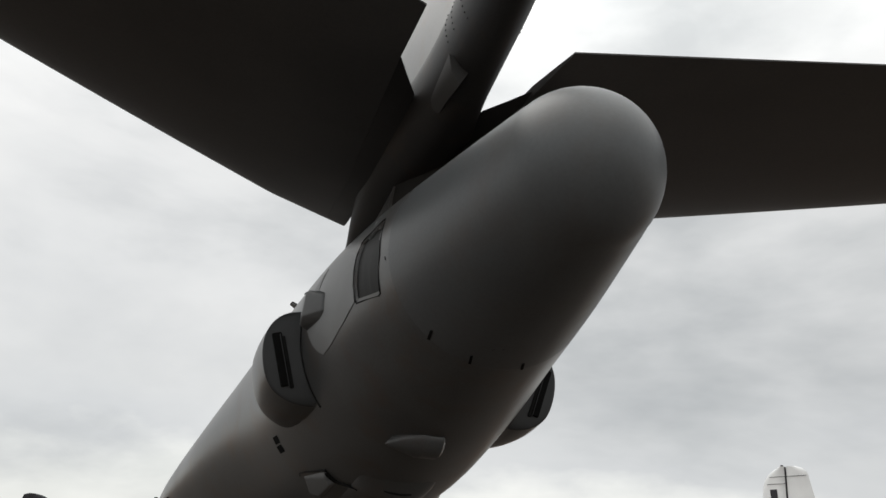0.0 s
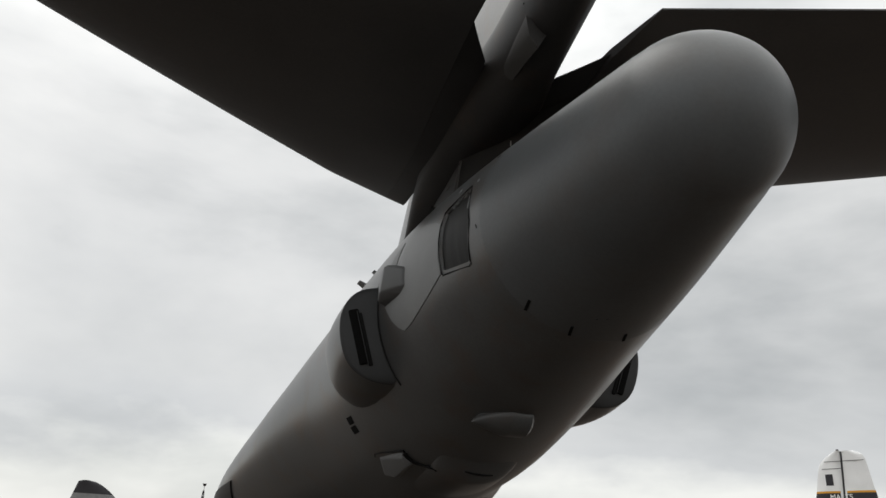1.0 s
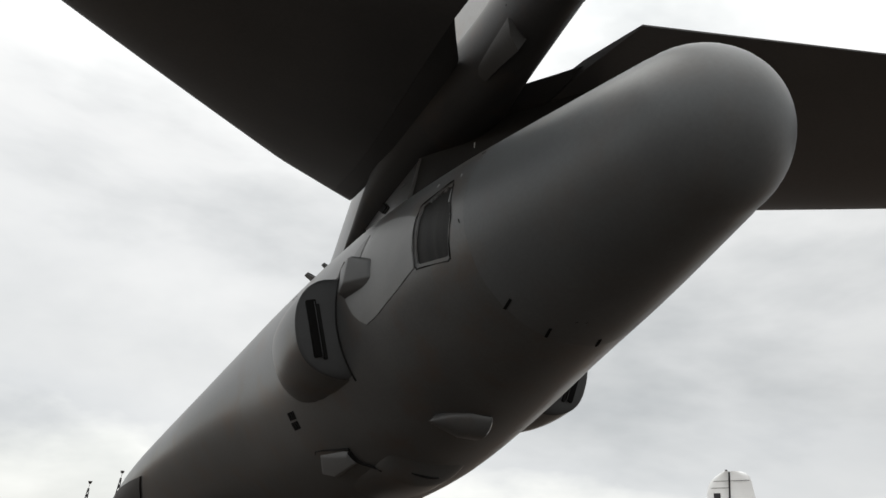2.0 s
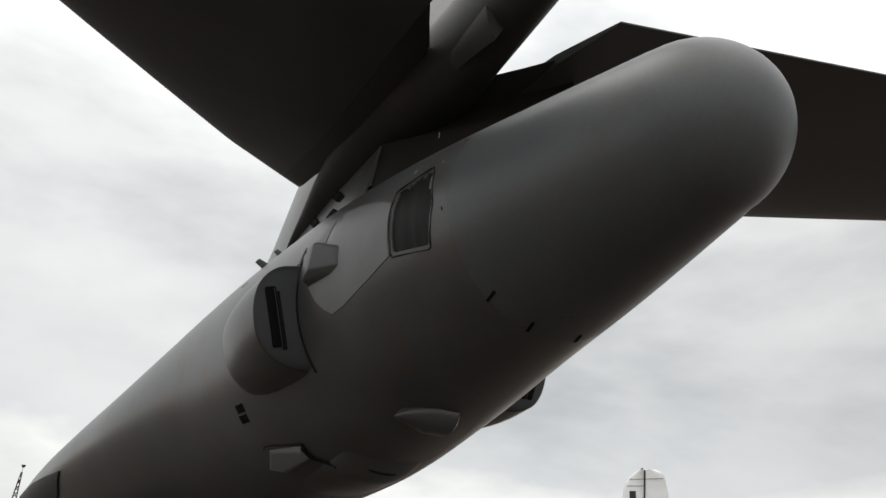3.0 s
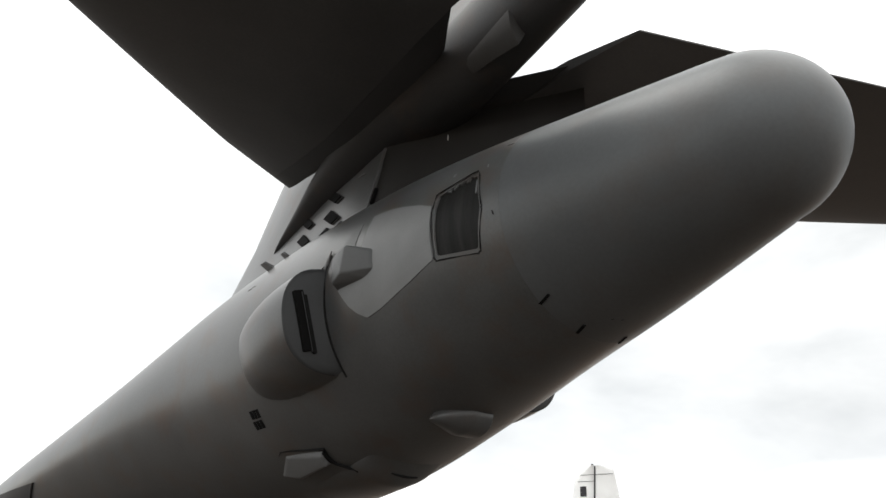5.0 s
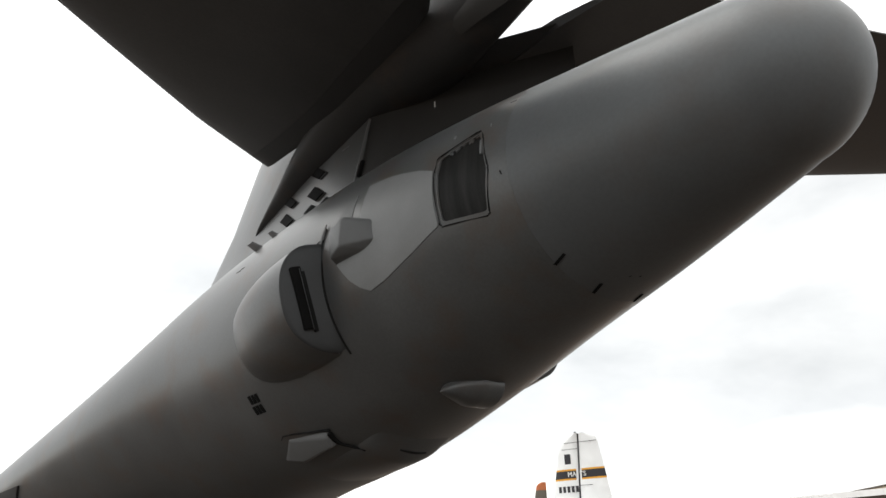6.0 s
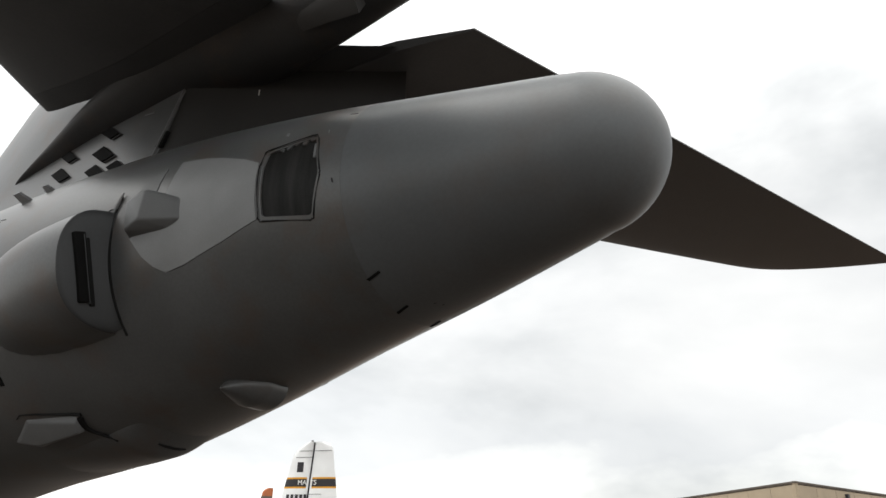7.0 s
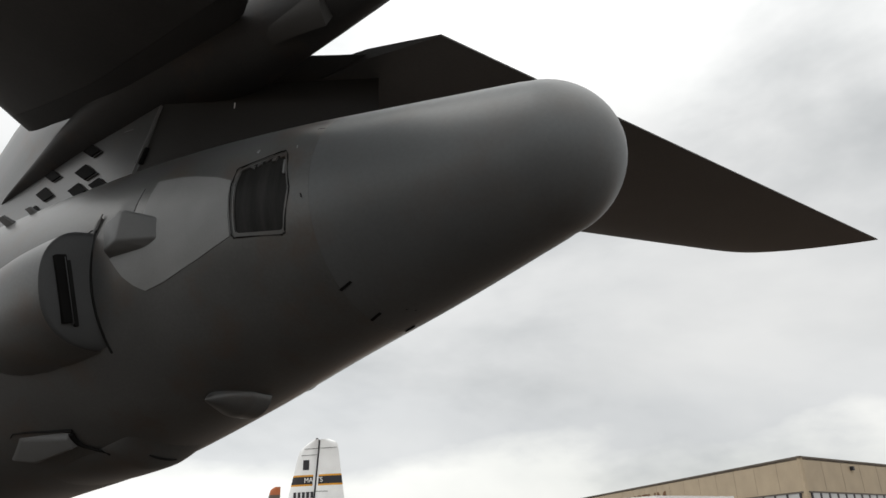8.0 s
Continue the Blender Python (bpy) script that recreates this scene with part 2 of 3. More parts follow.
def tube(points, r, sides=6):
    bm = bmesh.new()
    loops = []
    for i, p in enumerate(points):
        d = (Vector(points[min(i + 1, len(points) - 1)]) - Vector(points[max(i - 1, 0)])).normalized()
        u = d.orthogonal().normalized()
        v = d.cross(u)
        rr = r if not isinstance(r, (list, tuple)) else r[i]
        loops.append([Vector(p) + rr * (math.cos(6.2832 * k / sides) * u + math.sin(6.2832 * k / sides) * v) for k in range(sides)])
    bm.free()
    return loft(loops)


# ---- ground ----
bm = bmesh.new()
bmesh.ops.create_grid(bm, x_segments=24, y_segments=24, size=2500)
ground = link("ground", bm, M_GROUND)
tagged(ground, "flat tan gravel apron of an air park", "ground", kind="structure")

# added pad, out of view, that keeps ground light off the undersides
pad = link("pavement", box(-7, 6, 0.002, 40, 60, 0.008), M_BOUNCE_PAD)
tagged(pad, "unseen dark pad added to cut bounce light under the bomber", "pavement", kind="structure")

# ---- the bomber ----
bomber = thing("bomber_aircraft", "dark grey swept-wing bomber parked on the gravel apron", "aircraft", (0, 2, 0))


def bpart(name, bm, mat, parent=None, label="", smooth=True):
    """A part of the bomber, built in world places."""
    ob = link(name, bm, mat, None, label, smooth)
    ob.parent = parent if parent is not None else bomber
    ob.matrix_parent_inverse = Matrix() if parent is not None else bomber.matrix_world.inverted()
    return ob


bpy.context.view_layer.update()
SEAM_Y = -0.80
ys = [Y_TIP + CAP * (1 - math.cos(math.pi / 2 * k / 14)) for k in range(1, 15)]
ys += [ys[-1] + (SEAM_Y - 0.0008 - ys[-1]) * k / 8 for k in range(1, 9)]
bm = loft([ring(y) for y in ys], cap0=False)
tipv = bm.verts.new((0, Y_TIP, section(Y_TIP)[1]))
bm.verts.ensure_lookup_table()
for i in range(72):
    bm.faces.new((tipv, bm.verts[(i + 1) % 72], bm.verts[i]))
bpart("tail_radome", bm, M_RADOME, None, "smooth rounded grey radome at the tail end")
ys = [SEAM_Y + 0.075 * k for k in range(80)] + [SEAM_Y + 6.0 + 0.3 * k for k in range(18)]
fuselage = bpart("aft_fuselage", loft([ring(y) for y in ys]), M_GREY, None, "grey aft fuselage with seams and small vents")

# dark window in a recess on each flank
WIN = densify(rounded([(-0.320, 9.0), (-0.330, 17.0), (-0.612, 21.3), (-0.640, 17.0), (-0.686, -1.0), (-0.640, -21.2), (-0.337, -15.4)], 0.08), 3)
PANE = [p.lerp(Vector((-0.495, -0.5)), 0.055) for p in WIN]
cut(fuselage, [skin_cutter(WIN, 0.09, s) for s in (-1, 1)])
fuselage.data.materials.clear()
fuselage.data.materials.append(M_GREY)
for p in fuselage.data.polygons:
    p.use_smooth = True
fuselage.data.set_sharp_from_angle(angle=radians(30))
for s in (-1, 1):
    window = bpart("dark_window", skin_plate(PANE, -0.014, -0.08, 6, s), M_DARK, None, "dark smeared sensor window in a recess")
    bpart("window_border", skin_plate(WIN, -0.004, -0.05, 1, s, 0.925), M_GREY, window, "grey border round the pane")
    bead = [p.lerp(Vector((-0.505, 0.5)), -0.02 - 0.012 * math.sin(0.9 * i)) for i, p in enumerate(WIN)]
    ring_pts = [skin(p.x, p.y, 0.002, s) for p in bead]
    bpart("sealant_bead", tube(ring_pts + ring_pts[:1], [0.0030 + 0.0016 * math.sin(1.7 * i) for i in range(len(ring_pts) + 1)], 5), M_SEAL, window, "thin black sealant bead")
    for i in range(5):
        y0 = -0.40 - 0.045 * i
        bpart("paint_remnant", skin_plate(densify([(y0, 16.8 - 11 * (y0 + 0.33)), (y0 - 0.030, 17.2 - 11 * (y0 + 0.33)), (y0 - 0.026, 14.8 + (i % 3) - 11 * (y0 + 0.33)), (y0 - 0.006, 15.6 - (i % 2) - 11 * (y0 + 0.33))], 2), -0.006, -0.03, 1, s), M_GREY, window)
    # pale repaired patch, flush on the skin
    patch = densify([(0.28, 24.0), (0.10, 22.3), (-0.03, 19.8), (-0.20, 15.3), (-0.306, 11.2), (-0.322, -14.6), (-0.12, -18.7), (0.13, -22.4), (0.256, -23.0), (0.33, -19.5), (0.40, -14.8), (0.49, -6.5), (0.29, 3)], 3)
    bpart("skin_patch", skin_plate(patch, 0.004, -0.006, 5, s), M_PATCH, None, "lighter grey repainted skin patch")
    arc = densify([(0.37, 22.2), (0.43, 20.6), (0.485, 17.0), (0.525, 12.5), (0.548, 7.5), (0.552, 3.0), (0.43, 2.0), (0.37, 8.0)], 3)
    bpart("skin_patch", skin_plate(arc, 0.003, -0.006, 4, s), M_ARC, None, "mid grey rounded end of the repainted patch")

    bpart("window_lip", skin_plate(densify([(-0.618, 16.0), (-0.632, 16.3), (-0.642, 8), (-0.630, 8)], 3), -0.005, -0.03, 2, s), M_LIGHTENED, window)

# scratches, a scuff and lost fasteners on the left flank
for y, a, dy, da, mat, nm in [(-0.41, 26.2, 0.022, 3.0, M_PATCH, "scratch"), (-0.678, 22.5, 0.008, 2.6, M_PATCH, "scratch"), (-0.765, 35.6, 0.05, 0.7, M_SEAL, "scratch"),
                              (-0.758, -6.6, 0.012, 2.6, M_SEAL, "scuff"), (-0.80, -54.5, 0.02, 1.2, M_SEAL, "scuff"), (-0.99, -83.5, 0.012, 0.8, M_SEAL, "fastener_hole"), (-1.01, -88, 0.010, 0.7, M_SEAL, "fastener_hole"),
                              (1.96, 25.6, 0.08, 0.9, M_SEAL, "scuff"), (1.90, 26.0, 0.07, 0.7, M_SEAL, "scuff")]:
    quad = densify([(y - dy / 2, a - da / 2), (y + dy / 2 - 0.004, a - da / 2 + 0.6), (y + dy / 2, a + da / 2), (y - dy / 2 + 0.004, a + da / 2 - 0.4)], 2)
    bpart(nm, skin_plate(quad, 0.002, -0.004, 1), mat, fuselage)

# ---- blisters with a slotted aft face ----
def blister_off(y, a, height):
    """Bulge over a footprint that is cut square aft and round at its nose."""
    d = (max(0.0, y - 0.68) / 0.98) ** 2.4 + (abs(a + 14) / (21.0 if a > -14 else 23.0)) ** 2.6
    soft = min(max((-6 - a) / 22, 0), 1)            # the lower side runs out gently into the skin
    return height * max(0.0, 1 - d) ** (0.55 + 0.5 * soft)


for s in (-1, 1):
    loops = []
    na = 36
    for k in range(37):
        y = 0.69 + 1.00 * k / 36
        row = [-37.5 + 45.5 * i / na for i in range(na + 1)]
        loops.append([skin(y, a, blister_off(y, a, 0.258) - 0.006, s) for a in row] + [skin(y, a, -0.05, s) for a in reversed(row)])
    blister = bpart("blister_fairing", loft(loops), M_GREY, None, "bulged grey antenna fairing on the flank")
    # aft face with a rolled outer edge, running down into a shallow trough along the skin
    bands = []
    for f, y, drop in [(0.995, 0.694, 0.0), (0.97, 0.685, 0.0), (0.90, 0.680, 0.0), (0.5, 0.664, 0.0), (0.12, 0.648, 0.0), (0.0, 0.632, -0.003)]:
        row = [-36.2 + 43.0 * i / na for i in range(na + 1)]
        bands.append([skin(y, a, f * blister_off(0.69, a, 0.258) - drop - 0.002, s) for a in row])
    # the aft side's shade is painted in by a darker grey
    face = bpart("aft_face", loft(bands, False, False, False), M_FACE_SHADED, blister, "flat aft face, its shade put into the colour")
    tilt = Matrix.Rotation(radians(17.7 * s), 4, "Y")
    bpart("slot", box(s * 0.998, 0.672, 3.006, 0.066, 0.05, 0.385, 0.008, tilt), M_BLACK, blister, "black rectangular slot")
    bpart("slot_lip", box(s * 0.952, 0.674, 2.992, 0.026, 0.05, 0.375, 0.006, tilt), M_SEAL, blister)
    bpart("slot_lip", box(s * 0.975, 0.669, 3.000, 0.006, 0.05, 0.380, 0.002, tilt), M_FACE_SHADED, blister)
    # dark seam where the face meets the skin, its torn lip and a crack along the top
    bpart("seam_bead", tube([skin(0.650 - 0.032 * i / 24, 13.5 - 52.5 * i / 24, 0.001, s) for i in range(25)], [0.010 - 0.003 * i / 24 for i in range(25)]), M_SEAL, blister)
    bpart("seam_lip", tube([skin(0.630 + 0.010 * i, 14.5 - 3.2 * i, 0.014 - 0.004 * i, s) for i in range(4)], [0.004, 0.010, 0.012, 0.006]), M_GREY, blister)
    bpart("crack", tube([skin(0.66 + 0.30 * i / 9, 8.4 + 0.5 * math.sin(2.1 * i), 0.001, s) for i in range(10)], 0.003), M_SEAL, blister)

# ---- small wedge pods ahead of the windows ----
for s in (-1, 1):
    bm = bmesh.new()
    for y, a, h in [(0.545, 7.8, -0.01), (0.35, 10.2, -0.01), (0.155, 4.0, -0.01), (0.14, -4.8, -0.01), (0.22, -7.5, -0.01), (0.505, -6.2, -0.01),
                    (0.50, 6.4, 0.060), (0.345, 8.2, 0.085), (0.345, -3.4, 0.092), (0.47, -4.6, 0.062), (0.18, 3.2, 0.018), (0.165, -4.6, 0.020)]:
        bm.verts.new(skin(y, a, h, s))
    bmesh.ops.convex_hull(bm, input=bm.verts)
    bmesh.ops.dissolve_limit(bm, angle_limit=radians(7), verts=bm.verts, edges=bm.edges)
    bmesh.ops.bevel(bm, geom=list(bm.edges), offset=0.010, segments=3, affect="EDGES", profile=0.5)
    bpart("wedge_pod", bm, M_ARC, None, "small faceted grey pod on the skin patch")

# ---- drains, vents and small marks on the left and under side ----
for y, a, tl in [(-0.834, -53.7, 10), (-0.838, -77.4, 14), (-0.830, -105.8, 20)]:
    p = [(y - 0.040, a + 0.4), (y + 0.032, a - 1.5), (y + 0.036, a - 0.2), (y - 0.034, a + 1.6)]
    bpart("drain_slot", skin_plate(densify(p, 2), 0.005, -0.01, 2), M_BLACK, None, "small black drain slot")
for row in range(2):
    for col in range(3):
        y0, a0 = 1.752 - 0.042 * col + 0.006 * row, -30.9 - 4.4 * row - 0.2 * col
        p = [(y0, a0), (y0 - 0.030, a0 - 0.1), (y0 - 0.036, a0 - 3.7), (y0 - 0.006, a0 - 3.6)]
        bpart("vent_slot", skin_plate(densify(p, 2), 0.004, -0.01, 2), M_BLACK, None, "black louvre slot")

# ---- belly step fairing, scoop, keel bump ----
def belly_off(y, a):
    """Depth of the stepped fairing below the skin: a steep aft step that fades out forward."""
    u = (y - 0.86) / 1.15
    drop = 0.085 * (0.5 - 0.5 * math.cos(math.pi * u / 0.26)) if u < 0.26 else 0.085 * max(0.0, 1 - ((u - 0.26) / 0.74)) ** 1.1
    v = (-71 - a) / 38
    return drop * max(0.0, math.sin(math.pi * v)) ** 0.6 - 0.010


loops = []
for k in range(37):
    y = 0.86 + 1.15 * k / 36
    row = [-71 - 38 * i / 36 for i in range(37)]
    loops.append([skin(y, a, belly_off(y, a)) for a in row] + [skin(y, a, -0.06) for a in reversed(row)])
keel = bpart("belly_fairing", loft(loops), M_GREY, None, "stepped grey fairing under the belly")
path = [(1.262, -59.5), (1.283, -62), (1.292, -64.5), (1.288, -67), (1.265, -69.5), (1.235, -72), (1.19, -74.5)]
bpart("step_seam", tube([skin(y, a, max(belly_off(y, a), 0.0) + 0.004) for y, a in path], [0.020, 0.020, 0.017, 0.012, 0.010, 0.009, 0.006]), M_SEAL, keel)
path = [(1.03, -84.5), (1.032, -87), (1.035, -89.5), (1.04, -92), (1.045, -94.5), (1.05, -97)]
bpart("step_seam", tube([skin(y, a, belly_off(y, a) + 0.002) for y, a in path], [0.005, 0.008, 0.009, 0.009, 0.008, 0.006]), M_SEAL, keel)
lo = [skin(1.67, -51.5, -0.02), skin(1.255, -58.0, -0.02), skin(1.31, -66.5, -0.02), skin(1.80, -67.5, -0.02), skin(1.99, -61, -0.02)]
hi = [skin(1.64, -54.5, 0.012), skin(1.275, -60, 0.040), skin(1.30, -64, 0.055), skin(1.68, -64.0, 0.040), skin(1.86, -61, 0.012)]
bm = loft([lo, hi])
bmesh.ops.bevel(bm, geom=list(bm.edges), offset=0.014, segments=3, affect="EDGES", profile=0.5)
# the light on the scoop's outer facet is painted into its colour
bpart("belly_scoop", bm, M_LIGHTENED, keel, "belly scoop, its sky light put into a lighter grey")
path = [(1.72, -52.2), (1.67, -51.0), (1.55, -52.4), (1.42, -54.8), (1.30, -57.2), (1.24, -58.8)]
bpart("scoop_seam", tube([skin(y, a, 0.002) for y, a in path], [0.002, 0.004, 0.006, 0.007, 0.009, 0.014]), M_SEAL, keel)
loops = []
zb = section(0.30)[1] - section(0.30)[2]
for k in range(19):
    u = k / 18
    r = min(1.0, (u / 0.55) ** 0.75, ((1 - u) / 0.10 + 0.12) ** 0.5)
    r = max(r, 0.02)
    loops.append([(-0.30 + 0.39 * u, 0.27 + 0.165 * r * math.cos(6.28319 * i / 20), zb + 0.047 - 0.045 * (1 - u) * (1 - r) + 0.112 * r * math.sin(6.28319 * i / 20)) for i in range(20)])
bpart("keel_bump", loft(loops), M_GREY, None, "blunt grey antenna bump under the keel")

# ---- fin, lower rudder and the junction fairing ----
def fin_loop(z, y_le, y_te, hw, peak=0.35, te=0.0, n=14):
    out = []
    for i in range(n + 1):
        u = i / n
        t = hw * (u / peak) ** 0.5 if u < peak else te + (hw - te) * (1 - ((u - peak) / (1 - peak)) ** 1.6)
        out.append((-max(t, 0.006), y_le + (y_te - y_le) * u, z))
    return out + [(-x, y, zz) for x, y, zz in reversed(out)]


fin = bpart("fin", loft([
    fin_loop(3.4, 7.6, 1.84, 0.36, te=0.29), fin_loop(4.05, 7.1, 1.65, 0.34, te=0.27), fin_loop(4.25, 6.6, 1.59, 0.26, te=0.20), fin_loop(4.45, 6.22, 1.53, 0.19, te=0.16),
    fin_loop(4.76, 5.80, 1.435, 0.165, te=0.145), fin_loop(5.17, 5.05, 1.36, 0.16, te=0.13), fin_loop(5.74, 4.40, 0.2, 0.18),
    fin_loop(6.6, 3.0, -0.9, 0.15), fin_loop(9.7, -1.6, -3.6, 0.07)]), M_GREY, None, "tall swept grey tail fin")
hinge_at = Matrix.Translation((0, 1.385, 0))
turn = hinge_at @ Matrix.Rotation(radians(27), 4, "Z") @ hinge_at.inverted()
loops = []
for z, y_hinge, y_end, hw, te in [(4.05, 1.65, -0.30, 0.14, 0.27), (4.25, 1.59, -0.30, 0.135, 0.20), (4.5, 1.515, -0.29, 0.13, 0.157), (4.95, 1.395, -0.28, 0.125, 0.138), (5.08, 1.375, -0.28, 0.12, 0.134)]:
    lp = [turn @ Vector(p) for p in fin_loop(z, y_hinge, y_end, hw, 0.05)]
    lp[0], lp[-1] = Vector((-te + 0.003, y_hinge - 0.002, z)), Vector((te - 0.003, y_hinge - 0.002, z))
    loops.append(lp)
bm = loft(loops)
# the stabilizer's shade on the rudder is put into its colour
lower_rudder = bpart("lower_rudder", bm, M_DEEP_SHADE, None, "lower rudder turned to starboard, shade in its dark grey")
bpart("paint_chip", box(0.125, 0.83, 4.86, 0.006, 0.006, 0.05), M_LETTER, lower_rudder)
bpart("rudder", loft([fin_loop(5.75, 0.18, -1.05, 0.13, 0.05), fin_loop(6.6, -0.92, -1.7, 0.11, 0.05), fin_loop(9.6, -3.6, -4.3, 0.05, 0.05)]), M_GREY, None, "grey upper rudder")
# y, centre height, half width, half height
BULLET = [(4.1, 4.74, 0.05, 0.012), (3.8, 4.78, 0.17, 0.03), (3.5, 4.84, 0.22, 0.06), (3.15, 4.92, 0.26, 0.11), (2.5, 5.06, 0.34, 0.18), (1.9, 5.15, 0.39, 0.24),
          (1.3, 5.22, 0.40, 0.28), (0.7, 5.25, 0.35, 0.33), (0.1, 5.31, 0.27, 0.39), (-0.4, 5.38, 0.245, 0.40), (-0.9, 5.50, 0.235, 0.44),
          (-1.5, 5.72, 0.20, 0.50), (-2.1, 6.25, 0.10, 0.5), (-2.5, 6.5, 0.02, 0.3)]
by = [b[0] for b in reversed(BULLET)]
loops = []
for k in range(64):
    y = 4.1 - 6.6 * k / 63
    zc, hw, hh = (spline(by, [b[j] for b in reversed(BULLET)], y) for j in (1, 2, 3))
    loops.append([(max(hw, 0.01) * math.cos(6.28319 * i / 32), y, zc + max(hh, 0.01) * math.sin(6.28319 * i / 32)) for i in range(32)])
# the shade under the stabilizers is put into this fairing's darker grey
bullet = bpart("junction_fairing", loft(loops), M_SHADED_GREY, None, "rounded grey bullet fairing between fin and stabilizers")
# hinge fairing, darkened by colour so that it sits in the shade
bm = loft([[(-0.20, 0.15, 5.05), (-0.17, 0.15, 4.99), (-0.12, 0.15, 4.96), (-0.08, 0.15, 5.0)], [(-0.215, -0.1, 5.08), (-0.19, -0.1, 4.99), (-0.13, -0.1, 4.92), (-0.06, -0.1, 5.0)],
           [(-0.22, -0.375, 5.12), (-0.195, -0.375, 4.97), (-0.13, -0.375, 4.87), (-0.04, -0.375, 5.05)]])
bpart("hinge_fairing", bm, M_DEEP_SHADE, bullet, "small pointed hinge fairing", True)

def bullet_side(y, f, s):
    zc, hw, hh = (spline(by, [b[j] for b in reversed(BULLET)], y) for j in (1, 2, 3))
    return Vector((s * hw * math.cos(f), y, zc + hh * math.sin(f)))


# flush rivet heads on the fairing and the fin's nose
bm = bmesh.new()
for s in (-1, 1):
    heads = [bullet_side(y0 - 0.012 * k, f - 0.16 * k, s) for y0, f in [(-0.30, 0.45), (-0.42, 0.45), (-0.62, 0.2)] for k in range(6)]
    heads += [(s * 0.150, 3.25 + 0.07 * i, 5.12 + 0.06 * k - 0.03 * i) for k in range(3) for i in range(5)]
    for p in heads:
        bmesh.ops.create_cone(bm, cap_ends=True, segments=8, radius1=0.008, radius2=0.006, depth=0.008, matrix=Matrix.Translation(p) @ Matrix.Rotation(radians(90 * s), 4, "Y"))
tagged(bpart("rivets", bm, M_SEAL, fin, "", False), kind="stuff")

# ram scoops, a black slot and tabs on the fin's base
def fin_x(z):
    return spline([4.05, 4.25, 4.45, 4.76, 5.17], [0.31, 0.235, 0.178, 0.158, 0.15], z)


def fin_plate(outline, y, z, grow, proud, s):
    """A thin plate on the fin's flank, bounded by an outline in (y, z)."""
    pts = [(y + dy * grow, z + dz * grow) for dy, dz in outline]
    return loft([[(s * (fin_x(b) + proud), a, b) for a, b in pts], [(s * (fin_x(b) - 0.02), a, b) for a, b in pts]])


DIAMOND = [(0.175, 0.050), (0.015, 0.083), (-0.175, -0.060), (-0.015, -0.078)]
for y, z, g in [(2.32, 4.63, 1.0), (2.95, 4.613, 0.95), (2.37, 4.47, 0.95), (2.05, 4.42, 0.85), (2.885, 4.78, 0.8), (2.29, 4.83, 0.8), (3.05, 4.49, 0.55)]:
    for s in (-1, 1):
        # this plate, shifted aft and down, paints the shadow beside the mouth
        sc = bpart("scoop_shade", fin_plate(DIAMOND, y - 0.025, z - 0.012, g, 0.010, s), M_SHADED_GREY, fin, "dark offset plate, shade beside the ram scoop's mouth", False)
        bpart("scoop_mouth", fin_plate(DIAMOND, y, z, g, 0.022, s), M_BLACK, sc, "black scoop mouth", False)
for s in (-1, 1):
    bpart("access_slot", fin_plate([(0.012, 0.075), (-0.045, 0.060), (-0.015, -0.080), (0.065, -0.055)], 1.51, 4.515, 1.0, 0.006, s), M_BLACK, fin, "black access slot", False)
    for y, a, w in [(1.90, 39.0, 0.075), (1.78, 44.5, 0.05)]:
        lo_t = [skin(y + dy, a + da, -0.01, s) for dy, da in [(w, 0.6), (w, -0.6), (-w * 0.3, -0.6), (-w * 0.3, 0.6)]]
        hi_t = [skin(y + dy, a + da, w, s) for dy, da in [(w * 1.3, 0.5), (w * 1.3, -0.5), (w * 0.5, -0.5), (w * 0.5, 0.5)]]
        bpart("blade_antenna", loft([lo_t, hi_t]), M_PATCH, None, "small light grey blade aerial", False)
    bpart("hinge_strip", fin_plate([(0.095, -0.29), (0.083, -0.29), (-0.092, 0.29), (-0.080, 0.29)], 1.475, 4.645, 1.0, 0.003, s), M_LIGHTENED, fin, "", False)
    bpart("scratch", box(s * 0.152, 1.79, 4.85, 0.008, 0.13, 0.008, 0, Matrix.Rotation(radians(8), 4, "X")), M_PATCH, fin)

# ---- stabilizers ----
def stab_le(x):
    """The leading edge, turned in sharply at the tip."""
    y = 3.489 - 0.6558 * x - 0.0131 * x * x
    if x > 5.52:
        y -= 1.385 * min((x - 5.52) / 1.34, 1.0) ** 13
    return y


def stab_te(x):
    return -0.668 - 0.3416 * x


